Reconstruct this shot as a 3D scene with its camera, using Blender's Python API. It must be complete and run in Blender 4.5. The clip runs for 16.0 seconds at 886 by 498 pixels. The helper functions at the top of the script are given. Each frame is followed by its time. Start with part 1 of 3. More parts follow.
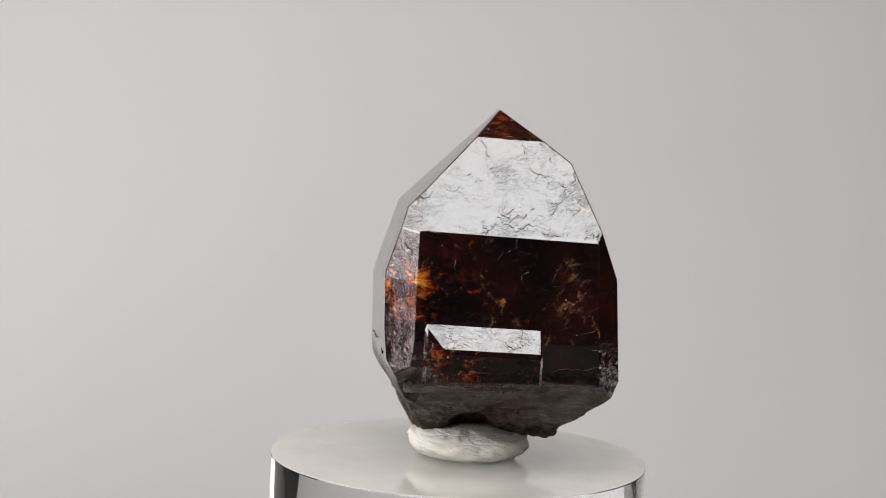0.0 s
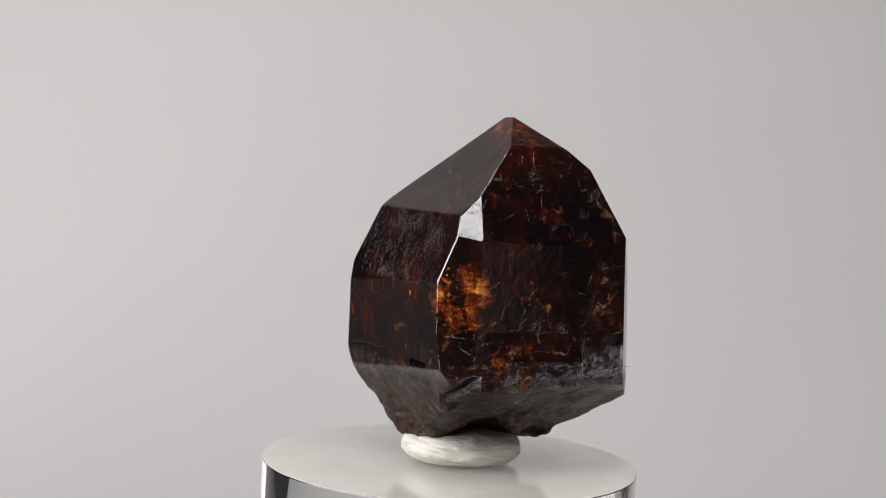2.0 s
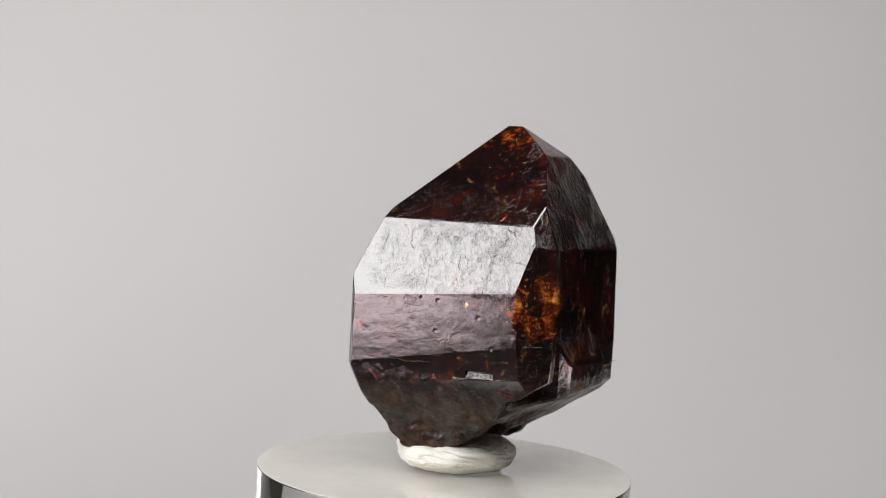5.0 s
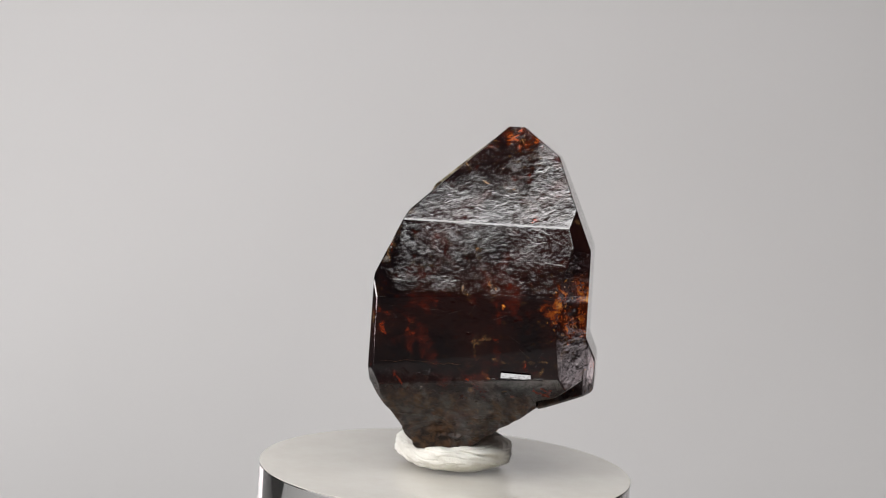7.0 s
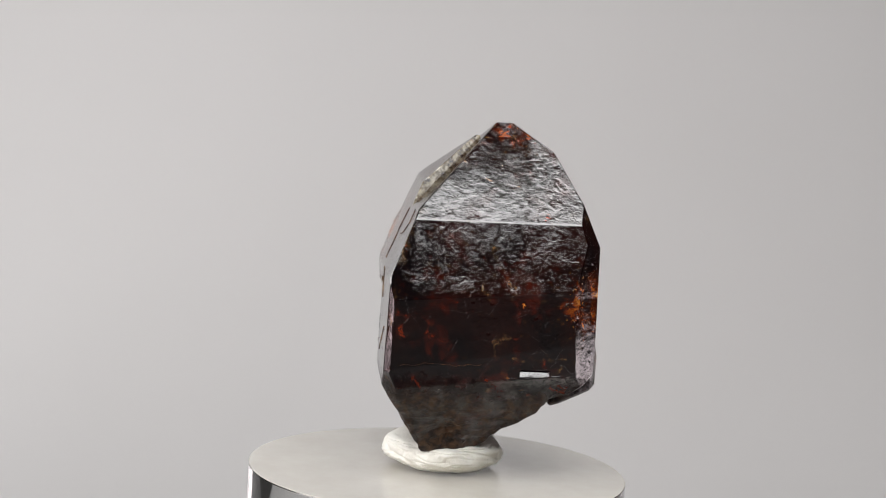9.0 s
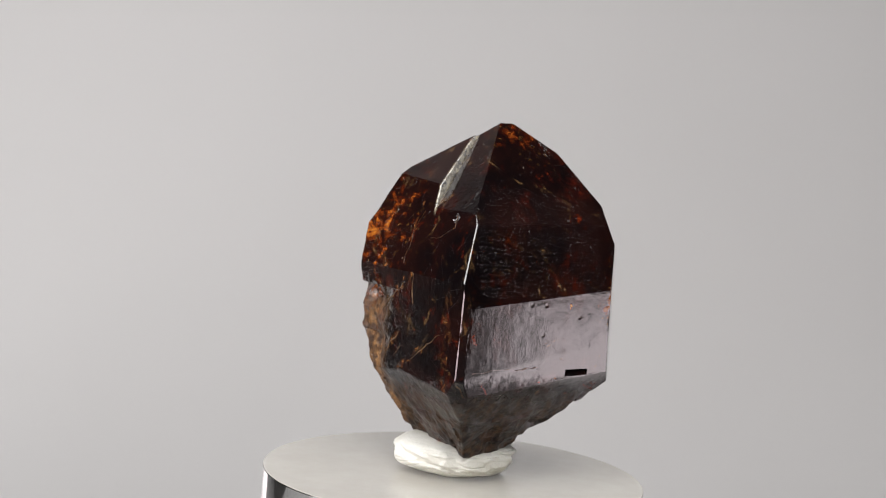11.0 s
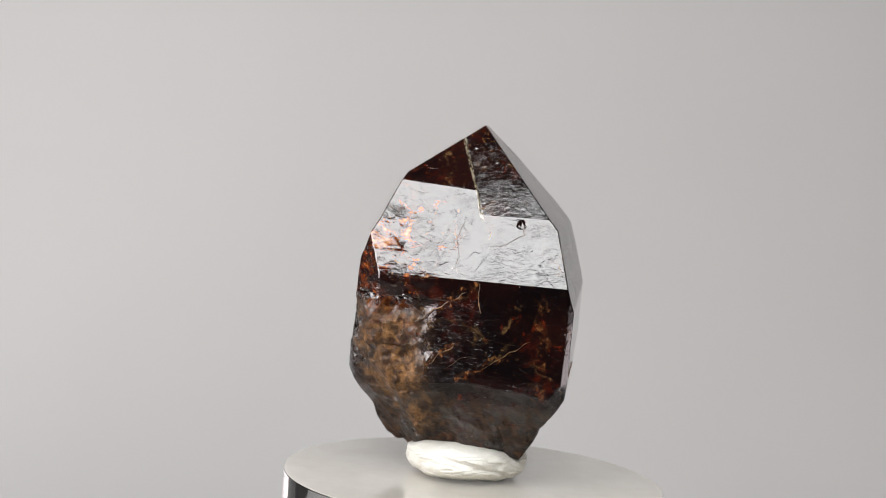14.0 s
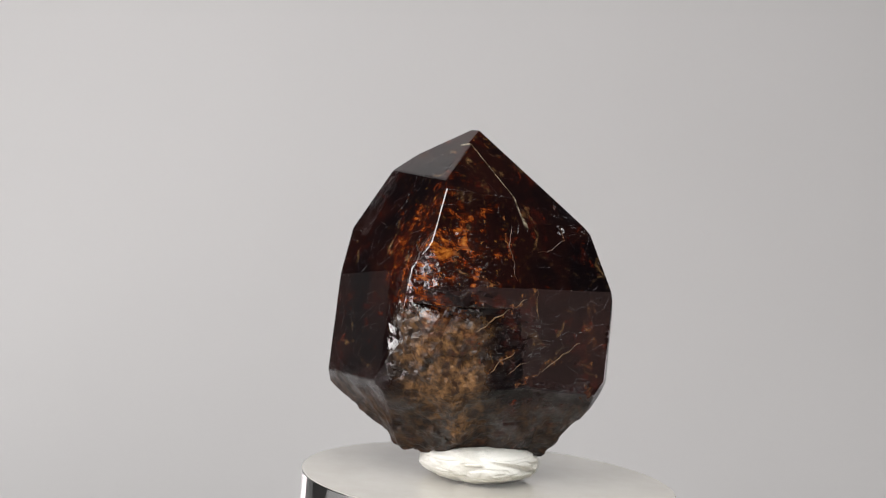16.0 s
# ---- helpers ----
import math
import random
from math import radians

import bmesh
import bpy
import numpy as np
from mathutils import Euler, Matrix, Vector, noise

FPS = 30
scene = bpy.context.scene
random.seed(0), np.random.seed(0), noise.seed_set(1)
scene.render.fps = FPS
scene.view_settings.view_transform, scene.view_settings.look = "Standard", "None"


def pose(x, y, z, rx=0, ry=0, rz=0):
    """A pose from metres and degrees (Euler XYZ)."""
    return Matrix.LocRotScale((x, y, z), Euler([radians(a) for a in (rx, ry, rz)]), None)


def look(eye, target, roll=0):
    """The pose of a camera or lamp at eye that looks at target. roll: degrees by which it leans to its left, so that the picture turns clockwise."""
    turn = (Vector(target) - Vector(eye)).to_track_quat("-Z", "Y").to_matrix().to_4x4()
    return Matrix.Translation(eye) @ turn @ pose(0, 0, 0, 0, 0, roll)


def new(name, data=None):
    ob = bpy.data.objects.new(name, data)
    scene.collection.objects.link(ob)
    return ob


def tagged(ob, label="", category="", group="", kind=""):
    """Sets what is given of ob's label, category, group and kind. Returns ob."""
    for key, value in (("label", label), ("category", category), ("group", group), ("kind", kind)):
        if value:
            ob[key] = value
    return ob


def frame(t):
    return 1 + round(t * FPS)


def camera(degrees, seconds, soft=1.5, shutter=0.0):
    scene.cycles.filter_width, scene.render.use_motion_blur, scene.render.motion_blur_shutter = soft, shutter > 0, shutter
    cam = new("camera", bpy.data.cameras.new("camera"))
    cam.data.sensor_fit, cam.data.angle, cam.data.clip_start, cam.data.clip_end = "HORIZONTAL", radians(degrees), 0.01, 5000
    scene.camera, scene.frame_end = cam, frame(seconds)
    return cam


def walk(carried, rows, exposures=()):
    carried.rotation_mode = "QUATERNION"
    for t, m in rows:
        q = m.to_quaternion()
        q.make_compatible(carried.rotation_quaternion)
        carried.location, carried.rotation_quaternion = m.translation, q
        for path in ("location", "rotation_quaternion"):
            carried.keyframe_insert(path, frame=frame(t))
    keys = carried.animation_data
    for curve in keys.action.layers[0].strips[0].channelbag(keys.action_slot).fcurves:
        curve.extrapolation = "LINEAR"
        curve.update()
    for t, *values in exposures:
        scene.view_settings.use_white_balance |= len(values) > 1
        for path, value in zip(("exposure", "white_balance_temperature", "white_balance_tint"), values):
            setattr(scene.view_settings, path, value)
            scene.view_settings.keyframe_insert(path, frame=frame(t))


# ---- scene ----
cam = camera(30, 16.0, soft=1.0)
cam.data.dof.use_dof, cam.data.dof.focus_distance, cam.data.dof.aperture_fstop = True, 0.1235, 64.0
walk(cam, [(t, look((0.00000, -0.13356, 0.13844), (0, 0, 0.12750), roll=3.2)) for t in (0.0, 16.0)], exposures=[(0.0, 0.0), (16.0, 0.0)])

MM = 0.001
CENTRE = Vector((-6.289, 5.504, -12.250))          # middle of the pedestal's top in the crystal's own axes, mm

# ---------------------------------------------------------------- world
world = bpy.data.worlds.new("world")
scene.world = world
world.use_nodes = True
world.node_tree.nodes["Background"].inputs["Color"].default_value = (0.5, 0.5, 0.5, 1)
world.node_tree.nodes["Background"].inputs["Strength"].default_value = 0.02


# ---------------------------------------------------------------- materials
def material(name):
    m = bpy.data.materials.new(name)
    m.use_nodes = True
    nt = m.node_tree
    return m, nt, nt.nodes["Principled BSDF"]


def node(nt, kind, inputs=None, **props):
    n = nt.nodes.new(kind)
    for k, v in props.items():
        setattr(n, k, v)
    for k, v in (inputs or {}).items():
        if hasattr(v, "is_output"):
            nt.links.new(v, n.inputs[k])
        else:
            n.inputs[k].default_value = v
    return n


def ramp(nt, fac, stops):
    n = nt.nodes.new("ShaderNodeValToRGB")
    nt.links.new(fac, n.inputs[0])
    els = n.color_ramp.elements
    while len(els) < len(stops):
        els.new(0.5)
    for e, (p, col) in zip(els, stops):
        e.position, e.color = p, (*col, 1) if len(col) == 3 else col
    return n.outputs[0]


def glow_material(name, colour, strength):
    m = bpy.data.materials.new(name)
    m.use_nodes = True
    nt = m.node_tree
    nt.nodes.clear()
    out = nt.nodes.new("ShaderNodeOutputMaterial")
    em = node(nt, "ShaderNodeEmission", {"Color": (*colour, 1), "Strength": strength})
    nt.links.new(em.outputs[0], out.inputs[0])
    return m


def paper_material():
    m, nt, b = material("grey_backdrop_paper")
    co = node(nt, "ShaderNodeTexCoord").outputs["Object"]
    n1 = node(nt, "ShaderNodeTexNoise", {"Vector": co, "Scale": 6.0, "Detail": 4.0}).outputs["Fac"]
    nt.links.new(ramp(nt, n1, [(0.3, (0.62, 0.607, 0.60)), (0.7, (0.65, 0.637, 0.63))]), b.inputs["Base Color"])
    b.inputs["Roughness"].default_value = 0.9
    return m


# lines of healed cracks in the stone: both ends in mm and the half width
FRONT_SEAMS = [
    ((-5.9, -4.9, 4.5), (-4.6, -5.1, 2.0), 0.06), ((-4.6, -5.1, 2.0), (-0.9, -5.6, -0.9), 0.09),
    ((0.1, -4.5, 4.7), (1.6, -4.2, 3.0), 0.06), ((1.6, -4.2, 3.0), (3.6, -3.9, -0.6), 0.07), ((3.6, -3.9, -0.6), (4.3, -3.8, -2.9), 0.09),
]
LEFT_SEAMS = [
    ((-12.3, 5.0, 4.3), (-12.4, 3.6, 0.0), 0.08), ((-12.4, 3.6, 0.0), (-12.6, 1.0, -3.6), 0.10),
    ((-12.3, 3.4, 4.6), (-12.5, 2.8, 1.9), 0.07), ((-11.7, 11.0, 2.6), (-11.7, 10.9, -5.0), 0.30),
]
BACK_SEAMS = [
    ((-4.0, 7.7, 10.0), (-4.5, 11.0, 5.0), 0.10), ((0.0, 10.6, 7.6), (-2.2, 11.0, 3.6), 0.12), ((-2.2, 11.0, 3.6), (-6.2, 11.6, 5.2), 0.09),
    ((-6.4, 10.8, 3.4), (-3.2, 10.6, 1.0), 0.12), ((-3.2, 10.6, 1.0), (-1.2, 10.5, -0.6), 0.14), ((-6.5, 10.8, 3.4), (-6.8, 10.8, 1.0), 0.10),
    ((-3.0, 10.6, -3.0), (-5.2, 10.7, -1.2), 0.12), ((-5.4, 10.7, -4.0), (-9.0, 10.5, -1.6), 0.10),
]


def crystal_material():
    m, nt, b = material("red_brown_zircon")
    co = node(nt, "ShaderNodeTexCoord").outputs["Object"]
    mm = node(nt, "ShaderNodeVectorMath", {0: co, 1: (1000, 1000, 1000)}, operation="MULTIPLY").outputs[0]
    mm = node(nt, "ShaderNodeVectorMath", {0: mm, 1: tuple(CENTRE)}, operation="ADD").outputs[0]

    def math_(op, x, y=0.0, clamp=False):
        return node(nt, "ShaderNodeMath", {0: x, 1: y}, operation=op, use_clamp=clamp).outputs[0]

    def tex(scale, detail=4.0, rough=0.55, warp=0.0, vec=None):
        return node(nt, "ShaderNodeTexNoise", {"Vector": vec or mm, "Scale": scale, "Detail": detail, "Roughness": rough, "Distortion": warp}).outputs["Fac"]

    def near(c, r0, r1):
        d = node(nt, "ShaderNodeVectorMath", {0: mm, 1: c}, operation="DISTANCE").outputs["Value"]
        return node(nt, "ShaderNodeMapRange", {0: d, 1: r0, 2: r1, 3: 1.0, 4: 0.0}, interpolation_type="SMOOTHSTEP").outputs[0]

    def band(x, lo, hi):
        return node(nt, "ShaderNodeMapRange", {0: x, 1: lo, 2: hi, 3: 0.0, 4: 1.0}, interpolation_type="SMOOTHSTEP").outputs[0]

    def blend(fac, c1, c2):
        n = node(nt, "ShaderNodeMix", data_type="RGBA")
        for k, v in ((0, fac), (6, c1), (7, c2)):
            if hasattr(v, "is_output"):
                nt.links.new(v, n.inputs[k])
            else:
                n.inputs[k].default_value = v if k == 0 else (*v, 1)
        return n.outputs[2]

    xyz = node(nt, "ShaderNodeSeparateXYZ", {0: mm})
    # clear, amber places: the chamfered corner, the far broken corner, the tip
    amber = math_("MAXIMUM", near((-10.9, -4.9, 2.0), 1.2, 4.2), math_("MULTIPLY", near((0.6, 9.0, 6.0), 2.5, 8.6), math_("ADD", 0.46, math_("MULTIPLY", band(tex(0.42, 5, 0.65, 1.0), 0.44, 0.60), 0.42))))
    amber = math_("MAXIMUM", amber, math_("MULTIPLY", band(xyz.outputs[2], 11.5, 15.0), 0.6))
    amber = math_("MAXIMUM", amber, math_("MULTIPLY", near((-7.0, -5.0, -3.5), 1.0, 4.0), 0.7))
    amber = math_("MAXIMUM", amber, math_("MULTIPLY", near((-11.5, 7.0, 6.5), 0.5, 3.0), 0.2))
    amber = math_("MAXIMUM", amber, math_("MULTIPLY", near((0.5, 9.8, 0.5), 1.0, 5.0), 0.75))
    amber = math_("MAXIMUM", amber, math_("MULTIPLY", band(xyz.outputs[2], -4.5, -7.5), 0.25))
    cloud = tex(0.22, 5, 0.6)
    fleck = tex(1.1, 6, 0.65, 0.6)
    red = band(math_("ADD", math_("MULTIPLY", cloud, 0.6), math_("MULTIPLY", fleck, 0.4)), 0.52, 0.72)
    deep = band(tex(0.16, 3, 0.5, 0.3), 0.38, 0.62)
    col = blend(red, blend(deep, (0.0035, 0.0022, 0.0026), (0.011, 0.0036, 0.0032)), (0.062, 0.008, 0.0035))
    flow = node(nt, "ShaderNodeMapping", {"Vector": mm, "Rotation": (0.5, 0.35, 0.8), "Scale": (0.55, 1.0, 1.6)}).outputs[0]
    v = math_("ADD", math_("MULTIPLY", tex(1.0, 7, 0.62, 0.9, flow), 0.6), math_("MULTIPLY", tex(0.5, 3, 0.5, 0.5), 0.4))
    shard = node(nt, "ShaderNodeMapping", {"Vector": mm, "Rotation": (0.3, 0.5, 0.2), "Scale": (1.3, 1.3, 0.6)}).outputs[0]
    shard = node(nt, "ShaderNodeSeparateColor", {0: node(nt, "ShaderNodeTexVoronoi", {"Vector": shard, "Scale": 2.1}).outputs["Color"]}).outputs[0]
    v = math_("ADD", v, math_("MULTIPLY", math_("SUBTRACT", shard, 0.5), 0.07))
    v = math_("ADD", v, math_("MULTIPLY", math_("SUBTRACT", amber, 1.0), 0.23))
    v = math_("ADD", v, math_("MULTIPLY", near((-12.7, 0.1, 1.9), 0.05, 0.45), math_("MULTIPLY", band(tex(3.2, 3), 0.40, 0.56), 0.55)))
    v = math_("ADD", v, math_("MULTIPLY", near((-11.9, -0.9, -5.2), 0.1, 0.5), 0.5))
    glint = ramp(nt, v, [(0.40, (0.008, 0.002, 0.0015)), (0.47, (0.06, 0.010, 0.003)), (0.53, (0.15, 0.032, 0.006)), (0.59, (0.34, 0.105, 0.014)), (0.66, (0.60, 0.27, 0.045))])
    col = blend(band(v, 0.39, 0.46), col, glint)
    fine = band(tex(3.4, 4, 0.6, 0.5), 0.60, 0.70)
    col = blend(math_("MULTIPLY", fine, math_("ADD", 0.03, math_("MULTIPLY", amber, 0.35))), col, (0.52, 0.25, 0.06))
    ember = math_("MULTIPLY", band(tex(0.62, 5, 0.6, 0.8), 0.60, 0.72), band(tex(1.9, 4, 0.6, 0.6), 0.45, 0.62))
    col = blend(math_("MULTIPLY", ember, 0.4), col, (0.30, 0.035, 0.006))
    # tan veins along healed cracks
    bend = node(nt, "ShaderNodeVectorMath", {0: mm, 1: node(nt, "ShaderNodeVectorMath", {0: node(nt, "ShaderNodeTexNoise", {"Vector": mm, "Scale": 0.35, "Detail": 4.0}).outputs["Color"], 1: (5, 5, 5)}, operation="MULTIPLY").outputs[0]}, operation="ADD").outputs[0]
    crack = node(nt, "ShaderNodeTexVoronoi", {"Vector": bend, "Scale": 0.13}, feature="DISTANCE_TO_EDGE").outputs["Distance"]
    vein = math_("MULTIPLY", math_("SUBTRACT", 1.0, band(crack, 0.004, 0.03)), band(tex(0.6, 5, 0.7), 0.50, 0.66))
    col = blend(math_("MULTIPLY", vein, 0.28), col, (0.30, 0.17, 0.07))
    # rusty healed cracks inside, showing through the polished faces
    wander = node(nt, "ShaderNodeVectorMath", {0: node(nt, "ShaderNodeTexNoise", {"Vector": mm, "Scale": 0.9, "Detail": 4.0, "Roughness": 0.6}).outputs["Color"], 1: (0.5, 0.5, 0.5)}, operation="SUBTRACT").outputs[0]
    wander = node(nt, "ShaderNodeVectorMath", {0: wander, 1: (1.9, 1.9, 1.9)}, operation="MULTIPLY").outputs[0]
    bent = node(nt, "ShaderNodeVectorMath", {0: mm, 1: wander}, operation="ADD").outputs[0]

    def seam(p, q, width):
        """1 within width of the line from p to q, fading out over three times that."""
        d = Vector(q) - Vector(p)
        rel = node(nt, "ShaderNodeVectorMath", {0: bent, 1: p}, operation="SUBTRACT").outputs[0]
        t = node(nt, "ShaderNodeVectorMath", {0: rel, 1: tuple(d / d.length_squared)}, operation="DOT_PRODUCT").outputs["Value"]
        t = math_("ADD", t, 0.0, True)
        along = node(nt, "ShaderNodeVectorMath", {0: tuple(d), "Scale": t}, operation="SCALE").outputs[0]
        gap = node(nt, "ShaderNodeVectorMath", {0: rel, 1: along}, operation="DISTANCE").outputs["Value"]
        return band(gap, width * 3.0, width * 0.6)

    seams = 0.0
    for p, q, width in FRONT_SEAMS + LEFT_SEAMS + BACK_SEAMS:
        seams = math_("MAXIMUM", seam(p, q, width), seams)
    seams = math_("MULTIPLY", seams, band(tex(1.3, 5, 0.7), 0.40, 0.60))
    col = blend(math_("MULTIPLY", seams, 0.8), col, blend(band(tex(2.5, 4), 0.45, 0.65), (0.10, 0.028, 0.010), (0.33, 0.15, 0.05)))
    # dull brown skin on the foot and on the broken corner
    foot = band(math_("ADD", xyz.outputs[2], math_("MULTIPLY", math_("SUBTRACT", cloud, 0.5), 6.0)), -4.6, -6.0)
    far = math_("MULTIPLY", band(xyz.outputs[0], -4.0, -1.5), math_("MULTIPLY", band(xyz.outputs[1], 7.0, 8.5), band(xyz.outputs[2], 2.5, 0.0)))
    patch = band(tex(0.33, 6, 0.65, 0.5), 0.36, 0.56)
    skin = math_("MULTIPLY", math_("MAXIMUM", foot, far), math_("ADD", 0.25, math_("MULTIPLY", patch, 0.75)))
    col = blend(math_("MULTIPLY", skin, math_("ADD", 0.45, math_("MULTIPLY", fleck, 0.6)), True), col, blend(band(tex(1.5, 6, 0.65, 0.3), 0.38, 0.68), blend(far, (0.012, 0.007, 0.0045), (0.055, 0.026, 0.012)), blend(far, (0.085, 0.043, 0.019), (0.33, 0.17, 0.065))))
    # pale thin edge of the taller growth step
    side = math_("ABSOLUTE", math_("SUBTRACT", node(nt, "ShaderNodeVectorMath", {0: mm, 1: (-0.925, -0.337, 0.174)}, operation="DOT_PRODUCT").outputs["Value"], 4.11))
    ledge = math_("MULTIPLY", band(side, 0.22, 0.08), math_("MULTIPLY", band(xyz.outputs[2], 8.0, 8.6), band(xyz.outputs[1], 2.4, 3.2)))
    ledge = math_("MULTIPLY", ledge, band(tex(1.6, 5, 0.65), 0.30, 0.55))
    col = blend(math_("MULTIPLY", ledge, 0.85), col, blend(band(tex(2.6, 4), 0.42, 0.62), (0.10, 0.075, 0.045), (0.34, 0.30, 0.22)))
    # lint and dust
    dust = node(nt, "ShaderNodeTexVoronoi", {"Vector": mm, "Scale": 0.95})
    pick = node(nt, "ShaderNodeSeparateColor", {0: dust.outputs["Color"]})
    speck = math_("MULTIPLY", math_("LESS_THAN", dust.outputs["Distance"], math_("MULTIPLY", pick.outputs[1], 0.055)), math_("GREATER_THAN", pick.outputs[0], 0.55))
    col = blend(math_("MULTIPLY", speck, 0.7), col, (0.40, 0.34, 0.28))
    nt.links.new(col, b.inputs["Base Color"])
    b.inputs["IOR"].default_value = 1.98
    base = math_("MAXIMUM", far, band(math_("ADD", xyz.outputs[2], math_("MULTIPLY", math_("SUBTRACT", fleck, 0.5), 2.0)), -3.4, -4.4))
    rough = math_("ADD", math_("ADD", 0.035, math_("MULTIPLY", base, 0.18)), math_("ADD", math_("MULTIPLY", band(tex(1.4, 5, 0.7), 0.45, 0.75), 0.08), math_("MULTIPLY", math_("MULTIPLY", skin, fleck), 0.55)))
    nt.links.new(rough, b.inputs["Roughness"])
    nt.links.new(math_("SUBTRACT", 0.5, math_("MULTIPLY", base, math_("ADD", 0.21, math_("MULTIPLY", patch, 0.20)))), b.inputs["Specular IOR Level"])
    # relief: wide ripples, fine scratches, crack lines; rougher where broken and on the left pyramid
    hammered = math_("MULTIPLY", band(xyz.outputs[0], -8.0, -10.0), math_("MULTIPLY", band(xyz.outputs[2], 2.4, 3.0), band(xyz.outputs[1], 9.0, 8.2)))
    amount = math_("ADD", 0.011, math_("ADD", math_("MULTIPLY", math_("MULTIPLY", hammered, 0.016), math_("SUBTRACT", 1.0, math_("MULTIPLY", band(xyz.outputs[2], 7.6, 8.6), 0.78))), math_("MAXIMUM", math_("MULTIPLY", base, 0.05), math_("MULTIPLY", near((0.5, 9.5, 7.0), 2.0, 6.5), 0.004))))
    streak = node(nt, "ShaderNodeMapping", {"Vector": mm, "Rotation": (0.6, 0.9, 0.3), "Scale": (1.0, 1.7, 1.1)}).outputs[0]
    h = math_("ADD", math_("MULTIPLY", tex(2.1, 4, 0.55), 0.4), math_("MULTIPLY", tex(2.6, 6, 0.7, 1.2, streak), 0.4))
    h = math_("MULTIPLY", h, amount)
    kink = node(nt, "ShaderNodeVectorMath", {0: mm, 1: node(nt, "ShaderNodeVectorMath", {0: node(nt, "ShaderNodeTexNoise", {"Vector": mm, "Scale": 1.2, "Detail": 5.0}).outputs["Color"], 1: (1.3, 1.3, 1.3)}, operation="MULTIPLY").outputs[0]}, operation="ADD").outputs[0]
    lines = node(nt, "ShaderNodeTexVoronoi", {"Vector": kink, "Scale": 0.5}, feature="DISTANCE_TO_EDGE").outputs["Distance"]
    zz, yy = xyz.outputs[2], xyz.outputs[1]
    steep = math_("MAXIMUM", math_("MULTIPLY", band(zz, 6.1, 6.6), band(yy, 0.0, -0.8)), math_("MULTIPLY", math_("MULTIPLY", band(zz, 3.0, 3.5), band(zz, 11.2, 10.6)), math_("MULTIPLY", band(yy, 7.2, 8.0), 0.28)))
    steep = math_("MAXIMUM", steep, math_("MULTIPLY", hammered, math_("ADD", 0.25, math_("MULTIPLY", band(zz, 8.6, 7.6), 0.45))))
    steep = math_("MAXIMUM", steep, math_("MULTIPLY", math_("MULTIPLY", band(yy, -4.5, -4.8), band(zz, 1.0, 0.5)), 0.45))
    h = math_("ADD", h, math_("MULTIPLY", math_("MULTIPLY", math_("MINIMUM", lines, 0.05), 0.20), math_("MULTIPLY", band(tex(0.5, 3), 0.45, 0.6), math_("ADD", 0.12, steep))))
    h = math_("ADD", h, math_("MULTIPLY", math_("MULTIPLY", tex(5.5, 3, 0.6), band(tex(0.9, 4, 0.6), 0.40, 0.62)), math_("MULTIPLY", steep, 0.006)))
    crease = math_("MINIMUM", math_("ABSOLUTE", math_("SUBTRACT", tex(1.15, 4, 0.55, 1.2), 0.5)), 0.06)
    crease2 = math_("MINIMUM", math_("ABSOLUTE", math_("SUBTRACT", tex(1.9, 4, 0.6, 0.8, streak), 0.5)), 0.05)
    h = math_("ADD", h, math_("MULTIPLY", math_("ADD", crease, crease2), math_("ADD", math_("MULTIPLY", band(tex(0.55, 4, 0.6), 0.46, 0.64), 0.024), math_("MULTIPLY", steep, math_("ADD", 0.022, math_("MULTIPLY", band(tex(0.35, 3), 0.46, 0.68), 0.065))))))
    # scattered shallow pits
    pit = math_("MULTIPLY", math_("MINIMUM", dust.outputs["Distance"], 0.20), math_("MULTIPLY", math_("GREATER_THAN", pick.outputs[2], 0.72), 0.06))
    h = math_("ADD", h, pit)
    # small flat chips, each tilted its own way
    warped = node(nt, "ShaderNodeVectorMath", {0: mm, 1: node(nt, "ShaderNodeVectorMath", {0: node(nt, "ShaderNodeTexNoise", {"Vector": mm, "Scale": 0.9, "Detail": 4.0}).outputs["Color"], 1: (1.6, 1.6, 1.6)}, operation="MULTIPLY").outputs[0]}, operation="ADD").outputs[0]
    warped = node(nt, "ShaderNodeMapping", {"Vector": warped, "Rotation": (0.7, 0.4, 0.3), "Scale": (0.7, 1.0, 1.7)}).outputs[0]
    cell = node(nt, "ShaderNodeTexVoronoi", {"Vector": warped, "Scale": 1.9})
    lean = node(nt, "ShaderNodeVectorMath", {0: cell.outputs["Color"], 1: (0.5, 0.5, 0.5)}, operation="SUBTRACT").outputs[0]
    away = node(nt, "ShaderNodeVectorMath", {0: warped, 1: cell.outputs["Position"]}, operation="SUBTRACT").outputs[0]
    tilt = node(nt, "ShaderNodeVectorMath", {0: lean, 1: away}, operation="DOT_PRODUCT").outputs["Value"]
    chips = math_("MULTIPLY", math_("MULTIPLY", hammered, band(yy, -3.4, -2.4)), math_("ADD", 0.015, math_("MULTIPLY", band(zz, 8.6, 7.6), 0.03)))
    chips = math_("MAXIMUM", chips, math_("MAXIMUM", math_("MULTIPLY", far, 0.15), math_("MAXIMUM", math_("MULTIPLY", near((0.5, 9.5, 4.5), 1.5, 4.5), 0.035), math_("MULTIPLY", near((-5.0, 11.0, -0.5), 1.5, 4.0), 0.07))))
    chips = math_("MAXIMUM", chips, math_("MULTIPLY", base, 0.12))
    h = math_("ADD", h, math_("MULTIPLY", tilt, chips))
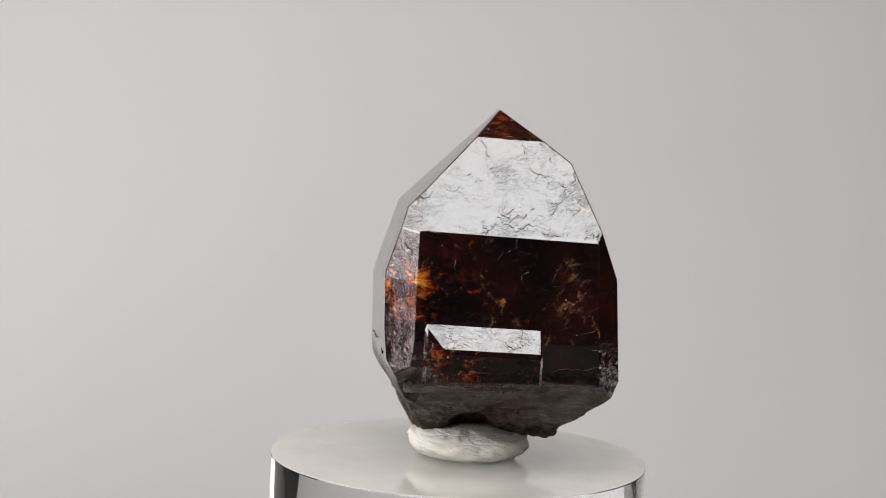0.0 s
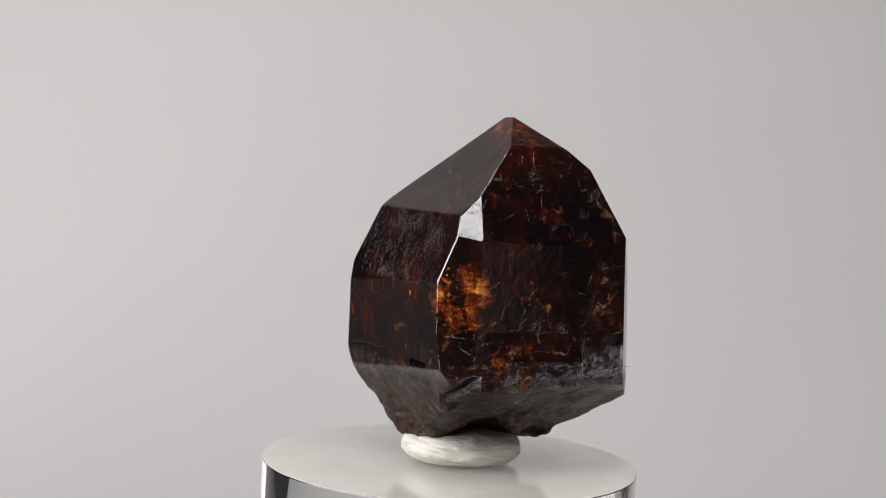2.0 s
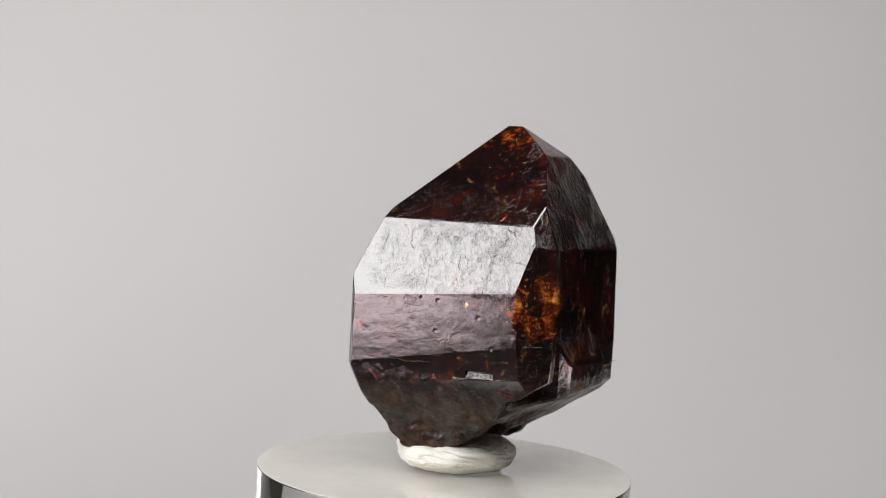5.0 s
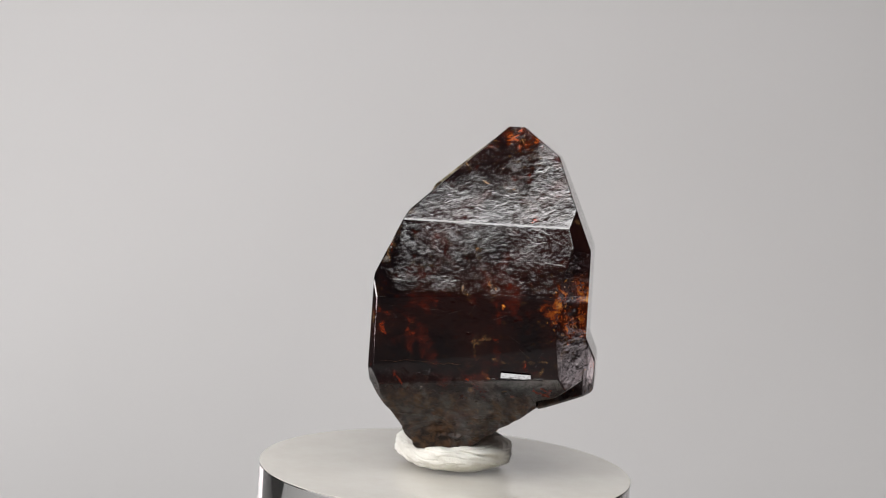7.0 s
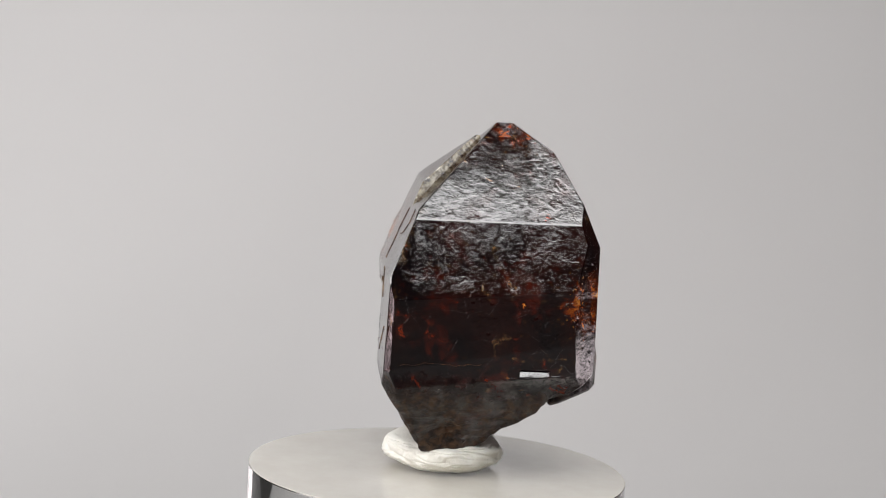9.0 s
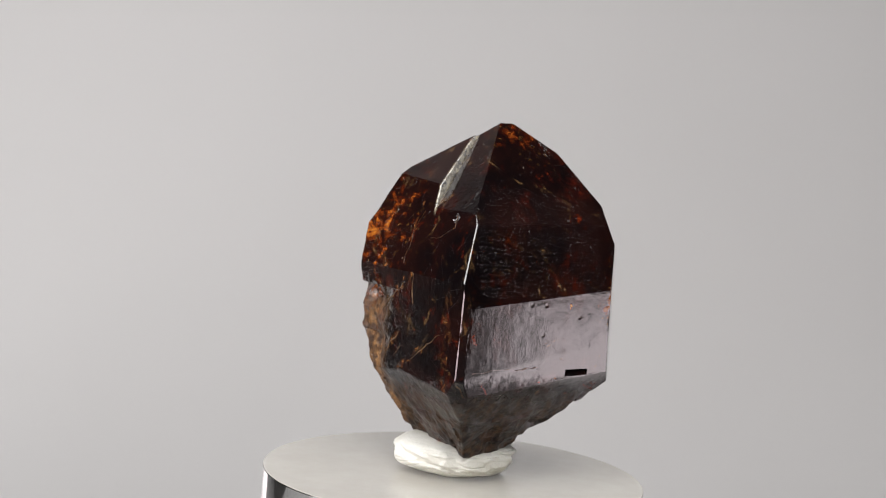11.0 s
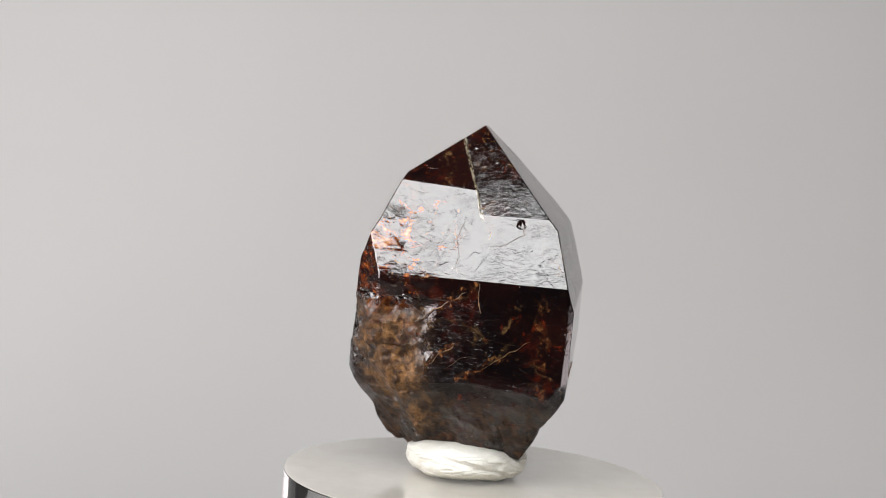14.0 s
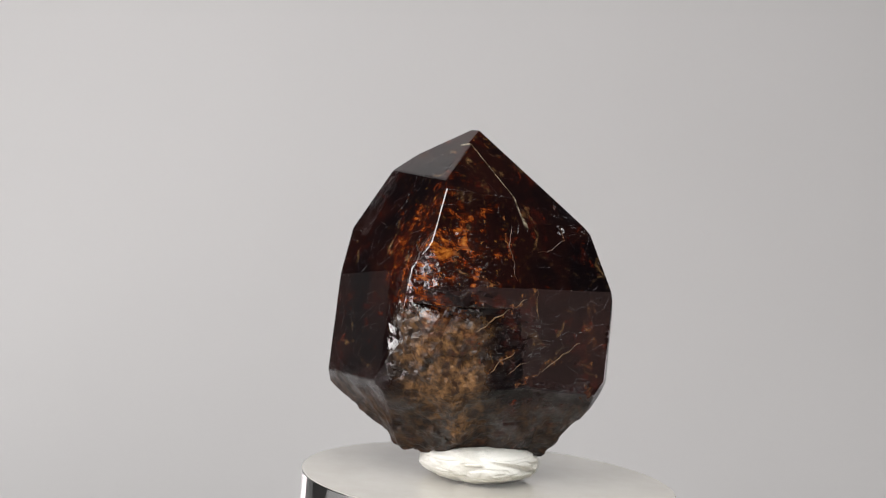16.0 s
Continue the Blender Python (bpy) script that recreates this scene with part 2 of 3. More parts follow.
    bump = node(nt, "ShaderNodeBump", {"Height": h, "Strength": 1.0, "Distance": 0.001})
    nt.links.new(bump.outputs[0], b.inputs["Normal"])
    return m


def dark_material():
    m, nt, b = material("dim_studio_paint")
    co = node(nt, "ShaderNodeTexCoord").outputs["Object"]
    n1 = node(nt, "ShaderNodeTexNoise", {"Vector": co, "Scale": 4.0, "Detail": 5.0}).outputs["Fac"]
    nt.links.new(ramp(nt, n1, [(0.3, (0.05, 0.047, 0.045)), (0.7, (0.07, 0.066, 0.064))]), b.inputs["Base Color"])
    b.inputs["Roughness"].default_value = 0.7
    return m


def seam_material(name, c1, c2, rough):
    m, nt, b = material(name)
    co = node(nt, "ShaderNodeTexCoord").outputs["Object"]
    n1 = node(nt, "ShaderNodeTexNoise", {"Vector": co, "Scale": 1800.0, "Detail": 4.0}).outputs["Fac"]
    nt.links.new(ramp(nt, n1, [(0.35, c1), (0.65, c2)]), b.inputs["Base Color"])
    b.inputs["Roughness"].default_value = rough
    return m


def clay_material():
    m, nt, b = material("white_putty")
    co = node(nt, "ShaderNodeTexCoord").outputs["Object"]
    n1 = node(nt, "ShaderNodeTexNoise", {"Vector": co, "Scale": 420.0, "Detail": 6.0, "Roughness": 0.65}).outputs["Fac"]
    n2 = node(nt, "ShaderNodeTexNoise", {"Vector": co, "Scale": 2600.0, "Detail": 4.0, "Roughness": 0.6}).outputs["Fac"]
    nt.links.new(ramp(nt, n1, [(0.3, (0.63, 0.61, 0.55)), (0.65, (0.73, 0.72, 0.67))]), b.inputs["Base Color"])
    b.inputs["Roughness"].default_value = 0.55
    h = node(nt, "ShaderNodeMath", {0: n2, 1: 0.25}, operation="MULTIPLY").outputs[0]
    h = node(nt, "ShaderNodeMath", {0: h, 1: n1}, operation="ADD").outputs[0]
    bump = node(nt, "ShaderNodeBump", {"Height": h, "Strength": 0.6, "Distance": 0.0006})
    nt.links.new(bump.outputs[0], b.inputs["Normal"])
    b.inputs["Subsurface Weight"].default_value = 0.15
    b.inputs["Subsurface Radius"].default_value = (0.002, 0.002, 0.002)
    return m


def acrylic_material():
    m, nt, b = material("clear_acrylic")
    b.inputs["Base Color"].default_value = (0.95, 0.95, 0.94, 1)
    b.inputs["Transmission Weight"].default_value = 1.0
    b.inputs["IOR"].default_value = 1.49
    b.inputs["Roughness"].default_value = 0.02
    return m


def frosted_material():
    m, nt, b = material("frosted_acrylic_top")
    co = node(nt, "ShaderNodeTexCoord").outputs["Object"]
    n1 = node(nt, "ShaderNodeTexNoise", {"Vector": co, "Scale": 160.0, "Detail": 6.0, "Roughness": 0.65}).outputs["Fac"]
    nt.links.new(ramp(nt, n1, [(0.35, (0.52, 0.485, 0.415)), (0.65, (0.57, 0.535, 0.465))]), b.inputs["Base Color"])
    nt.links.new(ramp(nt, n1, [(0.3, (0.05, 0.05, 0.05)), (0.7, (0.09, 0.09, 0.09))]), b.inputs["Roughness"])
    b.inputs["Subsurface Weight"].default_value = 0.6
    b.inputs["Subsurface Radius"].default_value = (1.0, 1.0, 1.0)
    b.inputs["Subsurface Scale"].default_value = 0.006
    b.inputs["IOR"].default_value = 1.49
    return m


SEAM = seam_material("tan_seam", (0.04, 0.02, 0.01), (0.22, 0.13, 0.06), 0.45)
RUST = seam_material("rusty_seam", (0.02, 0.008, 0.004), (0.13, 0.055, 0.022), 0.35)
BOARD = seam_material("brown_board", (0.17, 0.105, 0.095), (0.20, 0.125, 0.11), 0.8)
DARK, PAPER, ZIRCON, CLAY, ACRYLIC, FROST = dark_material(), paper_material(), crystal_material(), clay_material(), acrylic_material(), frosted_material()


# ---------------------------------------------------------------- helpers of the scene
def mesh_of(name, bm, *mats):
    me = bpy.data.meshes.new(name)
    bm.to_mesh(me)
    bm.free()
    for m in mats:
        me.materials.append(m)
    return me


def part(name, bm, mat, parent, label=""):
    ob = new(name, mesh_of(name, bm, mat))
    ob.parent = parent
    return tagged(ob, label)


def panel(name, w, h, mat, m):
    bm = bmesh.new()
    bmesh.ops.create_grid(bm, x_segments=1, y_segments=1, size=0.5, matrix=Matrix.Diagonal((w, h, 1, 1)))
    ob = new(name, mesh_of(name, bm, mat))
    ob.matrix_world = m
    return ob


def smooth(a, b, x):
    t = max(0.0, min(1.0, (x - a) / (b - a)))
    return t * t * (3 - 2 * t)


def worn(bm, offset):
    bmesh.ops.bevel(bm, geom=bm.edges[:], offset=offset, segments=1, affect="EDGES", profile=0.5, clamp_overlap=True)
    return bm


# ---------------------------------------------------------------- setting
def backdrop_sweep():
    """One sheet of paper: under the stand, a wide curve, and the upright behind."""
    prof = [(-0.03, 0.0), (0.30, 0.0)]
    prof += [(0.30 + 0.10 * math.sin(a), 0.10 - 0.10 * math.cos(a)) for a in [radians(9 * i) for i in range(1, 11)]]
    prof += [(0.40, 0.85)]
    bm = bmesh.new()
    rows = [[bm.verts.new((x, y, z)) for y, z in prof] for x in (-0.37, 0.30)]
    for i in range(len(prof) - 1):
        bm.faces.new((rows[0][i], rows[1][i], rows[1][i + 1], rows[0][i + 1]))
    for f in bm.faces:
        f.smooth = True
    ob = new("backdrop", mesh_of("backdrop", bm, PAPER))
    return tagged(ob, "seamless grey paper sweep behind and under the stand", "backdrop", kind="structure")


def box_mesh(name, mat, x0, x1, y0, y1, z0, z1):
    bm = bmesh.new()
    bmesh.ops.create_cube(bm, size=1, matrix=Matrix.Translation(((x0 + x1) / 2, (y0 + y1) / 2, (z0 + z1) / 2)) @ Matrix.Diagonal((x1 - x0, y1 - y0, z1 - z0, 1)))
    return new(name, mesh_of(name, bm, mat))


def room():
    for name, dims, lab in (
        ("table", (-1.0, 1.0, -0.9, 0.7, -0.04, -0.004), "dark table top under the paper"),
        ("floor", (-2.0, 2.0, -2.0, 2.0, -0.85, -0.8), "dark floor"), ("ceiling", (-2.0, 2.0, -2.0, 2.0, 1.8, 1.85), "dim ceiling"),
        ("wall_south", (-2.0, 2.0, -2.05, -2.0, -0.8, 1.8), "dim wall"), ("wall_north", (-2.0, 2.0, 2.0, 2.05, -0.8, 1.8), "dim wall"),
        ("wall_west", (-2.05, -2.0, -2.0, 2.0, -0.8, 1.8), "dim wall"), ("wall_east", (2.0, 2.05, -2.0, 2.0, -0.8, 1.8), "dim wall"),
    ):
        tagged(box_mesh(name, DARK, *dims), lab, name.split("_")[0], kind="structure")


def softbox(label, w, h, depth, glow, m, post):
    """A shallow dark case with a glowing diffuser in its front."""
    ob = new("softbox")
    ob.matrix_world = m
    bm = bmesh.new()
    back = [bm.verts.new((x * w * 0.45, y * h * 0.45, depth)) for x, y in ((-1, -1), (1, -1), (1, 1), (-1, 1))]
    front = [bm.verts.new((x * w * 0.52, y * h * 0.52, -0.004)) for x, y in ((-1, -1), (1, -1), (1, 1), (-1, 1))]
    bm.faces.new(back)
    for i in range(4):
        bm.faces.new((back[i], front[i], front[(i + 1) % 4], back[(i + 1) % 4]))
    part("case", bm, DARK, ob, "black case")
    bm = bmesh.new()
    bmesh.ops.create_grid(bm, x_segments=1, y_segments=1, size=0.5, matrix=Matrix.Diagonal((w, h, 1, 1)))
    bmesh.ops.reverse_faces(bm, faces=bm.faces[:])
    part("diffuser", bm, glow, ob, "glowing white diffuser")
    back = m @ Vector((0, 0, depth * 0.9))
    bm = bmesh.new()
    z0, z1 = post
    bmesh.ops.create_cone(bm, cap_ends=True, segments=16, radius1=0.006, radius2=0.006, depth=z1 - z0, matrix=m.inverted() @ Matrix.Translation((back.x, back.y, (z0 + z1) / 2)))
    part("support_post", bm, DARK, ob, "black steel post")
    return tagged(ob, label, "studio lamp")


backdrop_sweep()
room()
TOP_GLOW = glow_material("top_diffuser", (1.0, 1.0, 1.0), 6.2)
SIDE_GLOW = glow_material("side_diffuser", (1.0, 0.975, 0.975), 7.5)
DIM_GLOW = glow_material("dim_diffuser", (1.0, 0.87, 0.90), 3.0)
LOW_GLOW = glow_material("low_diffuser", (1.0, 0.80, 0.84), 4.9)
softbox("large flat softbox hanging over the front of the table", 0.505, 0.43, 0.06, TOP_GLOW, pose(0, -0.265, 0.127 + 0.35), (0.53, 1.8))
softbox("upright softbox standing at one side of the paper", 0.26, 0.256, 0.06, SIDE_GLOW, look((-0.35, -0.14, 0.246), (0.2, 0.02, 0.246)), (-0.004, 0.30))
softbox("low light panel standing under the upright softbox", 0.165, 0.058, 0.02, LOW_GLOW, look((-0.345, -0.183, 0.0835), (0.2, -0.05, 0.0835)), (-0.004, 0.08))
BACK_GLOW = glow_material("backdrop_lamp_diffuser", (1.0, 0.99, 1.0), 6.0)
softbox("small lamp turned towards the paper backdrop", 0.11, 0.11, 0.05, BACK_GLOW, look((-0.215, 0.13, 0.080), (-0.085, 0.40, 0.060)), (0.0, 0.10))
softbox("small light panel lying low beside the stand", 0.135, 0.094, 0.02, DIM_GLOW, look((0.18, 0.0175, 0.0495), (-0.2, 0.0175, 0.0495)), (0.0, 0.06))


def studio_board():
    """A bevelled brown board on a post, upright in front of the stand."""
    ob = new("studio_board")
    ob.matrix_world = look((0.279, -0.184, 0.100), (0.0, 0.0, 0.100))
    bm = bmesh.new()
    bmesh.ops.create_cube(bm, size=1, matrix=Matrix.Diagonal((0.115, 0.092, 0.004, 1)))
    worn(bm, 0.0008)
    part("board", bm, BOARD, ob, "brown matt board")
    bm = bmesh.new()
    bmesh.ops.create_cone(bm, cap_ends=True, segments=16, radius1=0.004, radius2=0.004, depth=0.115, matrix=pose(0, -0.0465, 0.0065, 90))
    part("support_post", bm, DARK, ob, "black steel post")
    return tagged(ob, "brown matt board standing upright on a black post", "board")


# ---------------------------------------------------------------- the stand


def pedestal():
    n, r, hgt = 160, 15.0, 109.0

    def turned(prof, close_lo, close_hi, smooth_band):
        bm = bmesh.new()
        rings = [[bm.verts.new((a * math.cos(2 * math.pi * i / n) * MM, a * math.sin(2 * math.pi * i / n) * MM, z * MM)) for i in range(n)] for a, z in prof]
        for k, (lo, hi) in enumerate(zip(rings, rings[1:])):
            for i in range(n):
                bm.faces.new((lo[i], lo[(i + 1) % n], hi[(i + 1) % n], hi[i])).smooth = k in smooth_band
        for ring in rings:
            for i in range(n):
                bm.edges.get((ring[i], ring[(i + 1) % n])).smooth = False
        if close_lo:
            bm.faces.new(rings[0][::-1])
        if close_hi:
            bm.faces.new(rings[-1])
        return bm

    ob = new("pedestal")
    tagged(ob, "clear acrylic cylinder with a frosted top, carrying the crystal", "display stand")
    part("body", turned([(r - 0.3, -hgt), (r, -hgt + 0.3), (r, -0.14), (r - 0.05, -0.09)], True, True, (1,)), ACRYLIC, ob, "polished clear acrylic wall")
    part("frosted_top", turned([(r - 0.05, -0.086), (r - 0.01, -0.07), (r - 0.01, -0.04), (r - 0.06, 0.0)], True, True, (1,)), FROST, ob, "sanded translucent grey top face")
    return ob


def putty():
    """A rolled and flattened lump with twisted folds round its rim."""
    bm = bmesh.new()
    bmesh.ops.create_icosphere(bm, subdivisions=7, radius=1)
    for v in bm.verts:
        d = v.co.copy()
        a = math.atan2(d.y, d.x)
        k = 1 + 0.06 * noise.noise(d * 1.6) + 0.035 * noise.noise(d * 4)
        w = a * 1.5 + 2.4 * d.z + 1.1 * noise.noise(d * 1.3)
        f = abs(math.sin(w))
        rim = smooth(0.35, 0.75, math.hypot(d.x, d.y))
        k -= 0.045 * rim * (1 - smooth(0.0, 0.40, f)) * smooth(-0.25, 0.25, noise.noise(Vector((math.cos(a), math.sin(a), 0.3)) * 1.2))
        g = abs(noise.noise(Vector((d.x * 2.2 + d.z * 2, d.y * 2.2, d.z * 5.5)) + Vector((4, 2, 1))))
        k -= 0.016 * (1 - smooth(0.0, 0.22, g)) + 0.004 * noise.noise(d * 14)
        z = math.copysign(abs(d.z) ** 0.75, d.z) * 1.65 * k
        v.co = Vector((d.x * 4.85 * k + 0.87, d.y * 4.75 * k - 0.43, max(-1.45, z) + 1.44)) * MM
    for f in bm.faces:
        f.smooth = True
    ob = new("mounting_putty", mesh_of("mounting_putty", bm, CLAY))
    return tagged(ob, "lump of white mounting putty pressed under the crystal", "putty")


# ---------------------------------------------------------------- the crystal
def convex(planes):
    """The closed body inside all planes (azimuth and elevation of the outward normal in degrees, distance in mm)."""
    ns, ds = [], []
    for az, el, d in planes:
        a, e = radians(az), radians(el)
        v = np.array([math.cos(a) * math.cos(e), math.sin(a) * math.cos(e), math.sin(e)])
        ns.append(v), ds.append(float(d))
    ns, ds = np.array(ns), np.array(ds)
    on = [[] for _ in ns]
    pts = []
    for i in range(len(ns)):
        for j in range(i):
            for k in range(j):
                m = ns[[i, j, k]]
                if abs(np.linalg.det(m)) < 1e-6:
                    continue
                x = np.linalg.solve(m, ds[[i, j, k]])
                if (ns @ x <= ds + 1e-6).all():
                    for q, y in enumerate(pts):
                        if np.linalg.norm(x - y) < 1e-4:
                            break
                    else:
                        q = len(pts)
                        pts.append(x)
                    for w in (i, j, k):
                        if q not in on[w]:
                            on[w].append(q)
    bm = bmesh.new()
    vs = [bm.verts.new(p) for p in pts]
    for w, idx in enumerate(on):
        if len(idx) < 3:
            continue
        c = sum(pts[q] for q in idx) / len(idx)
        u = pts[idx[0]] - c
        u /= np.linalg.norm(u)
        v = np.cross(ns[w], u)
        idx = sorted(idx, key=lambda q: math.atan2((pts[q] - c) @ v, (pts[q] - c) @ u))
        bm.faces.new([vs[q] for q in idx])
    return bm


def joined(base, others):
    """The base body with the others added ('UNION') or cut away ('DIFFERENCE'); returns a new mesh."""
    obs = []
    for n, bm in [("base", base)] + [("tool", b) for b, _ in others]:
        obs.append(new(n, mesh_of(n, bm)))
    for ob, (_, op) in zip(obs[1:], others):
        mod = obs[0].modifiers.new("cut", "BOOLEAN")
        mod.operation, mod.object, mod.solver = op, ob, "EXACT"
    dg = bpy.context.evaluated_depsgraph_get()
    bm = bmesh.new()
    bm.from_mesh(obs[0].evaluated_get(dg).to_mesh())
    for ob in obs:
        me = ob.data
        bpy.data.objects.remove(ob)
        bpy.data.meshes.remove(me)
    return bm


MAIN = {
    "front_prism": (-81.5, 0.6, 4.37), "front_steep": (-80.5, 23.3, 6.32), "front_top": (-78.8, 53.8, 11.33),
    "right_prism": (8.7, 4.2, 4.95), "right_steep": (5.5, 24.3, 5.70), "right_top": (7.1, 53.2, 9.93),
    "back_prism": (93.6, 1.0, 11.12), "back_steep": (93.7, 21.8, 11.64), "back_top": (93.5, 42.9, 12.50),
    "left_prism": (186.3, -1.1, 12.68), "left_steep": (184.6, 16.5, 13.05), "left_top": (184.1, 43.1, 13.70),
    "corner_facet": (-124.8, 23.2, 12.07), "corner_chamfer": (-128.5, 1.1, 10.84), "edge_strip": (140.0, -0.4, 16.92),
    "left_base": (190.0, -29.3, 12.62), "back_base": (89.9, -31.0, 11.35), "corner_base": (134.9, -25.2, 16.7),
    "far_base": (50.7, -37.6, 9.20), "front_base": (-88.0, -53.0, 6.12), "right_base": (9.6, -32.5, 6.95), "foot": (180, -88.5, 10.5),
    "far_corner": (44.3, -0.3, 8.62), "near_corner": (-34.9, 2.2, 5.15),
}
# low bands, and the flat breaks of the far corner
MAIN.update({
    "left_band": (187.0, -5.0, 12.73), "front_band": (-81.5, -3.0, 4.471), "broken_face": (86.0, 0.0, 10.38),
    "broken_steep": (87.5, 22.5, 11.17), "chamfer_base": (-128.5, -35.0, 12.1),
    "shard_high": (62.0, 14.0, 9.70), "shard_side": (30.0, -12.0, 7.60), "shard_low": (52.0, -20.0, 9.10), "shard_top": (48.0, 22.0, 9.30),
})
# the taller growth step of the back pyramid
HIGH = [MAIN[k] for k in ("right_steep", "right_top", "right_prism", "back_prism", "back_steep", "far_corner", "front_top")]
HIGH += [(96.4, 47.6, 13.47), (200, 10, 4.11), (0, -90, -2.0), (-90, 0, -2.6)]
STEP = [
    (-81.5, -1.5, 5.26), (-80.6, 24, 3.72), (5, 0, -0.95), (-150, 0, 10.95), (-110, 0, 8.75),
    (-81.5, -72, 6.05), (90, 0, -2.5), (0, 90, 0.6), (184, 0, 10.9), (0, -90, 6.6),
]


def ball(c, r):
    bm = bmesh.new()
    bmesh.ops.create_icosphere(bm, subdivisions=3, radius=1)
    for v in bm.verts:
        k = 1 + 0.18 * noise.noise(v.co * 1.7 + Vector(c))
        v.co = Vector((c[0] + v.co.x * r[0] * k, c[1] + v.co.y * r[1] * k, c[2] + v.co.z * r[2] * k))
    return bm


def finer(bm, length):
    bmesh.ops.triangulate(bm, faces=bm.faces[:])
    for _ in range(7):
        long = [e for e in bm.edges if e.calc_length() > length]
        if not long:
            break
        bmesh.ops.subdivide_edges(bm, edges=long, cuts=1)
        bmesh.ops.triangulate(bm, faces=[f for f in bm.faces if len(f.verts) > 3])
    bm.normal_update()
    return bm


def broken(p):
    """How rough and broken the stone is at p (mm): the foot, and the far lower corner."""
    foot = smooth(-5.6, -8.2, p.z) * 0.6
    far = smooth(-4.2, -1.0, p.x) * smooth(6.5, 8.5, p.y) * smooth(3.6, 1.2, p.z) * 0.55
    far2 = smooth(-1.5, 0.5, p.x) * smooth(6.0, 7.5, p.y) * smooth(9.5, 6.5, p.z) * 0.12
    return max(foot, far, far2)


def roughen(bm, depth):
    moves = []
    for v in bm.verts:
        w = broken(v.co)
        k = 0.004 * noise.noise(v.co * 1.3)
        if w > 0.001:
            c = noise.cell(v.co * 0.55 + Vector((3, 1, 7)))
            n = noise.noise(v.co * 0.4) * 0.9 + abs(noise.noise(v.co * 0.9)) * -0.7 + noise.noise(v.co * 2.2) * 0.16
            k += w * depth * min(0.05, n - 0.2 + 0.2 * (c - 0.5))
        moves.append((v.co - Vector((-4.0, 3.0, max(-6.0, min(9.0, v.co.z))))).normalized() * k)
    for v, d in zip(bm.verts, moves):
        v.co += d


def chip_edges(bm, depth):
    """Small nicks and rounding along the sharp edges."""
    moves = {}
    for e in bm.edges:
        if len(e.link_faces) == 2 and e.calc_face_angle(0.0) > 0.2:
            for v in e.verts:
                n = noise.noise(v.co * 0.55)
                moves[v] = -v.normal * depth * max(0.0, n - 0.05)
    for v, d in moves.items():
        v.co += d


def vein(thing, face, path, width, mat, label):
    """A thin raised seam on a face: path in mm, (x, z) on the front and back, (y, z) on the left."""
    az, el, d = MAIN[face]
    a, e = radians(az), radians(el)
    n = Vector((math.cos(a) * math.cos(e), math.sin(a) * math.cos(e), math.sin(e)))

    def on(u, z):
        if face.startswith("left"):
            return Vector(((d - n.y * u - n.z * z) / n.x, u, z))
        return Vector((u, (d - n.x * u - n.z * z) / n.y, z))

    pts = []
    for (u0, z0), (u1, z1) in zip(path, path[1:]):
        k = max(2, int(math.hypot(u1 - u0, z1 - z0) / 0.16))
        pts += [(u0 + (u1 - u0) * i / k, z0 + (z1 - z0) * i / k) for i in range(k)]
    pts.append(path[-1])
    bm = bmesh.new()
    rows = []
    for i, (u, z) in enumerate(pts):
        q = Vector((u * 1.1, z * 1.1, az))
        u, z = u + 0.22 * noise.noise(q) + 0.10 * noise.noise(q * 3.1), z + 0.22 * noise.noise(q + Vector((9, 3, 1))) + 0.10 * noise.noise(q * 2.7)
        j = min(i, len(pts) - 2)
        t = (on(*pts[j + 1]) - on(*pts[j])).normalized()
        side = n.cross(t)
        w = 0.48 * width * (0.45 + 0.9 * abs(noise.noise(q * 1.9 + Vector((5, 5, 5))))) * min(1, 0.15 + i / 5, 0.15 + (len(pts) - 1 - i) / 5)
        p = on(u, z)
        rows.append([bm.verts.new((x - CENTRE) * MM) for x in (p + side * w - n * 0.05, p + side * w * 0.4 + n * 0.05, p - side * w * 0.5 + n * 0.04, p - side * w - n * 0.05)])
    for r0, r1 in zip(rows, rows[1:]):
        for k in range(3):
            bm.faces.new((r0[k], r0[k + 1], r1[k + 1], r1[k]))
    bmesh.ops.recalc_face_normals(bm, faces=bm.faces[:])
    part("vein", bm, mat, thing, label)


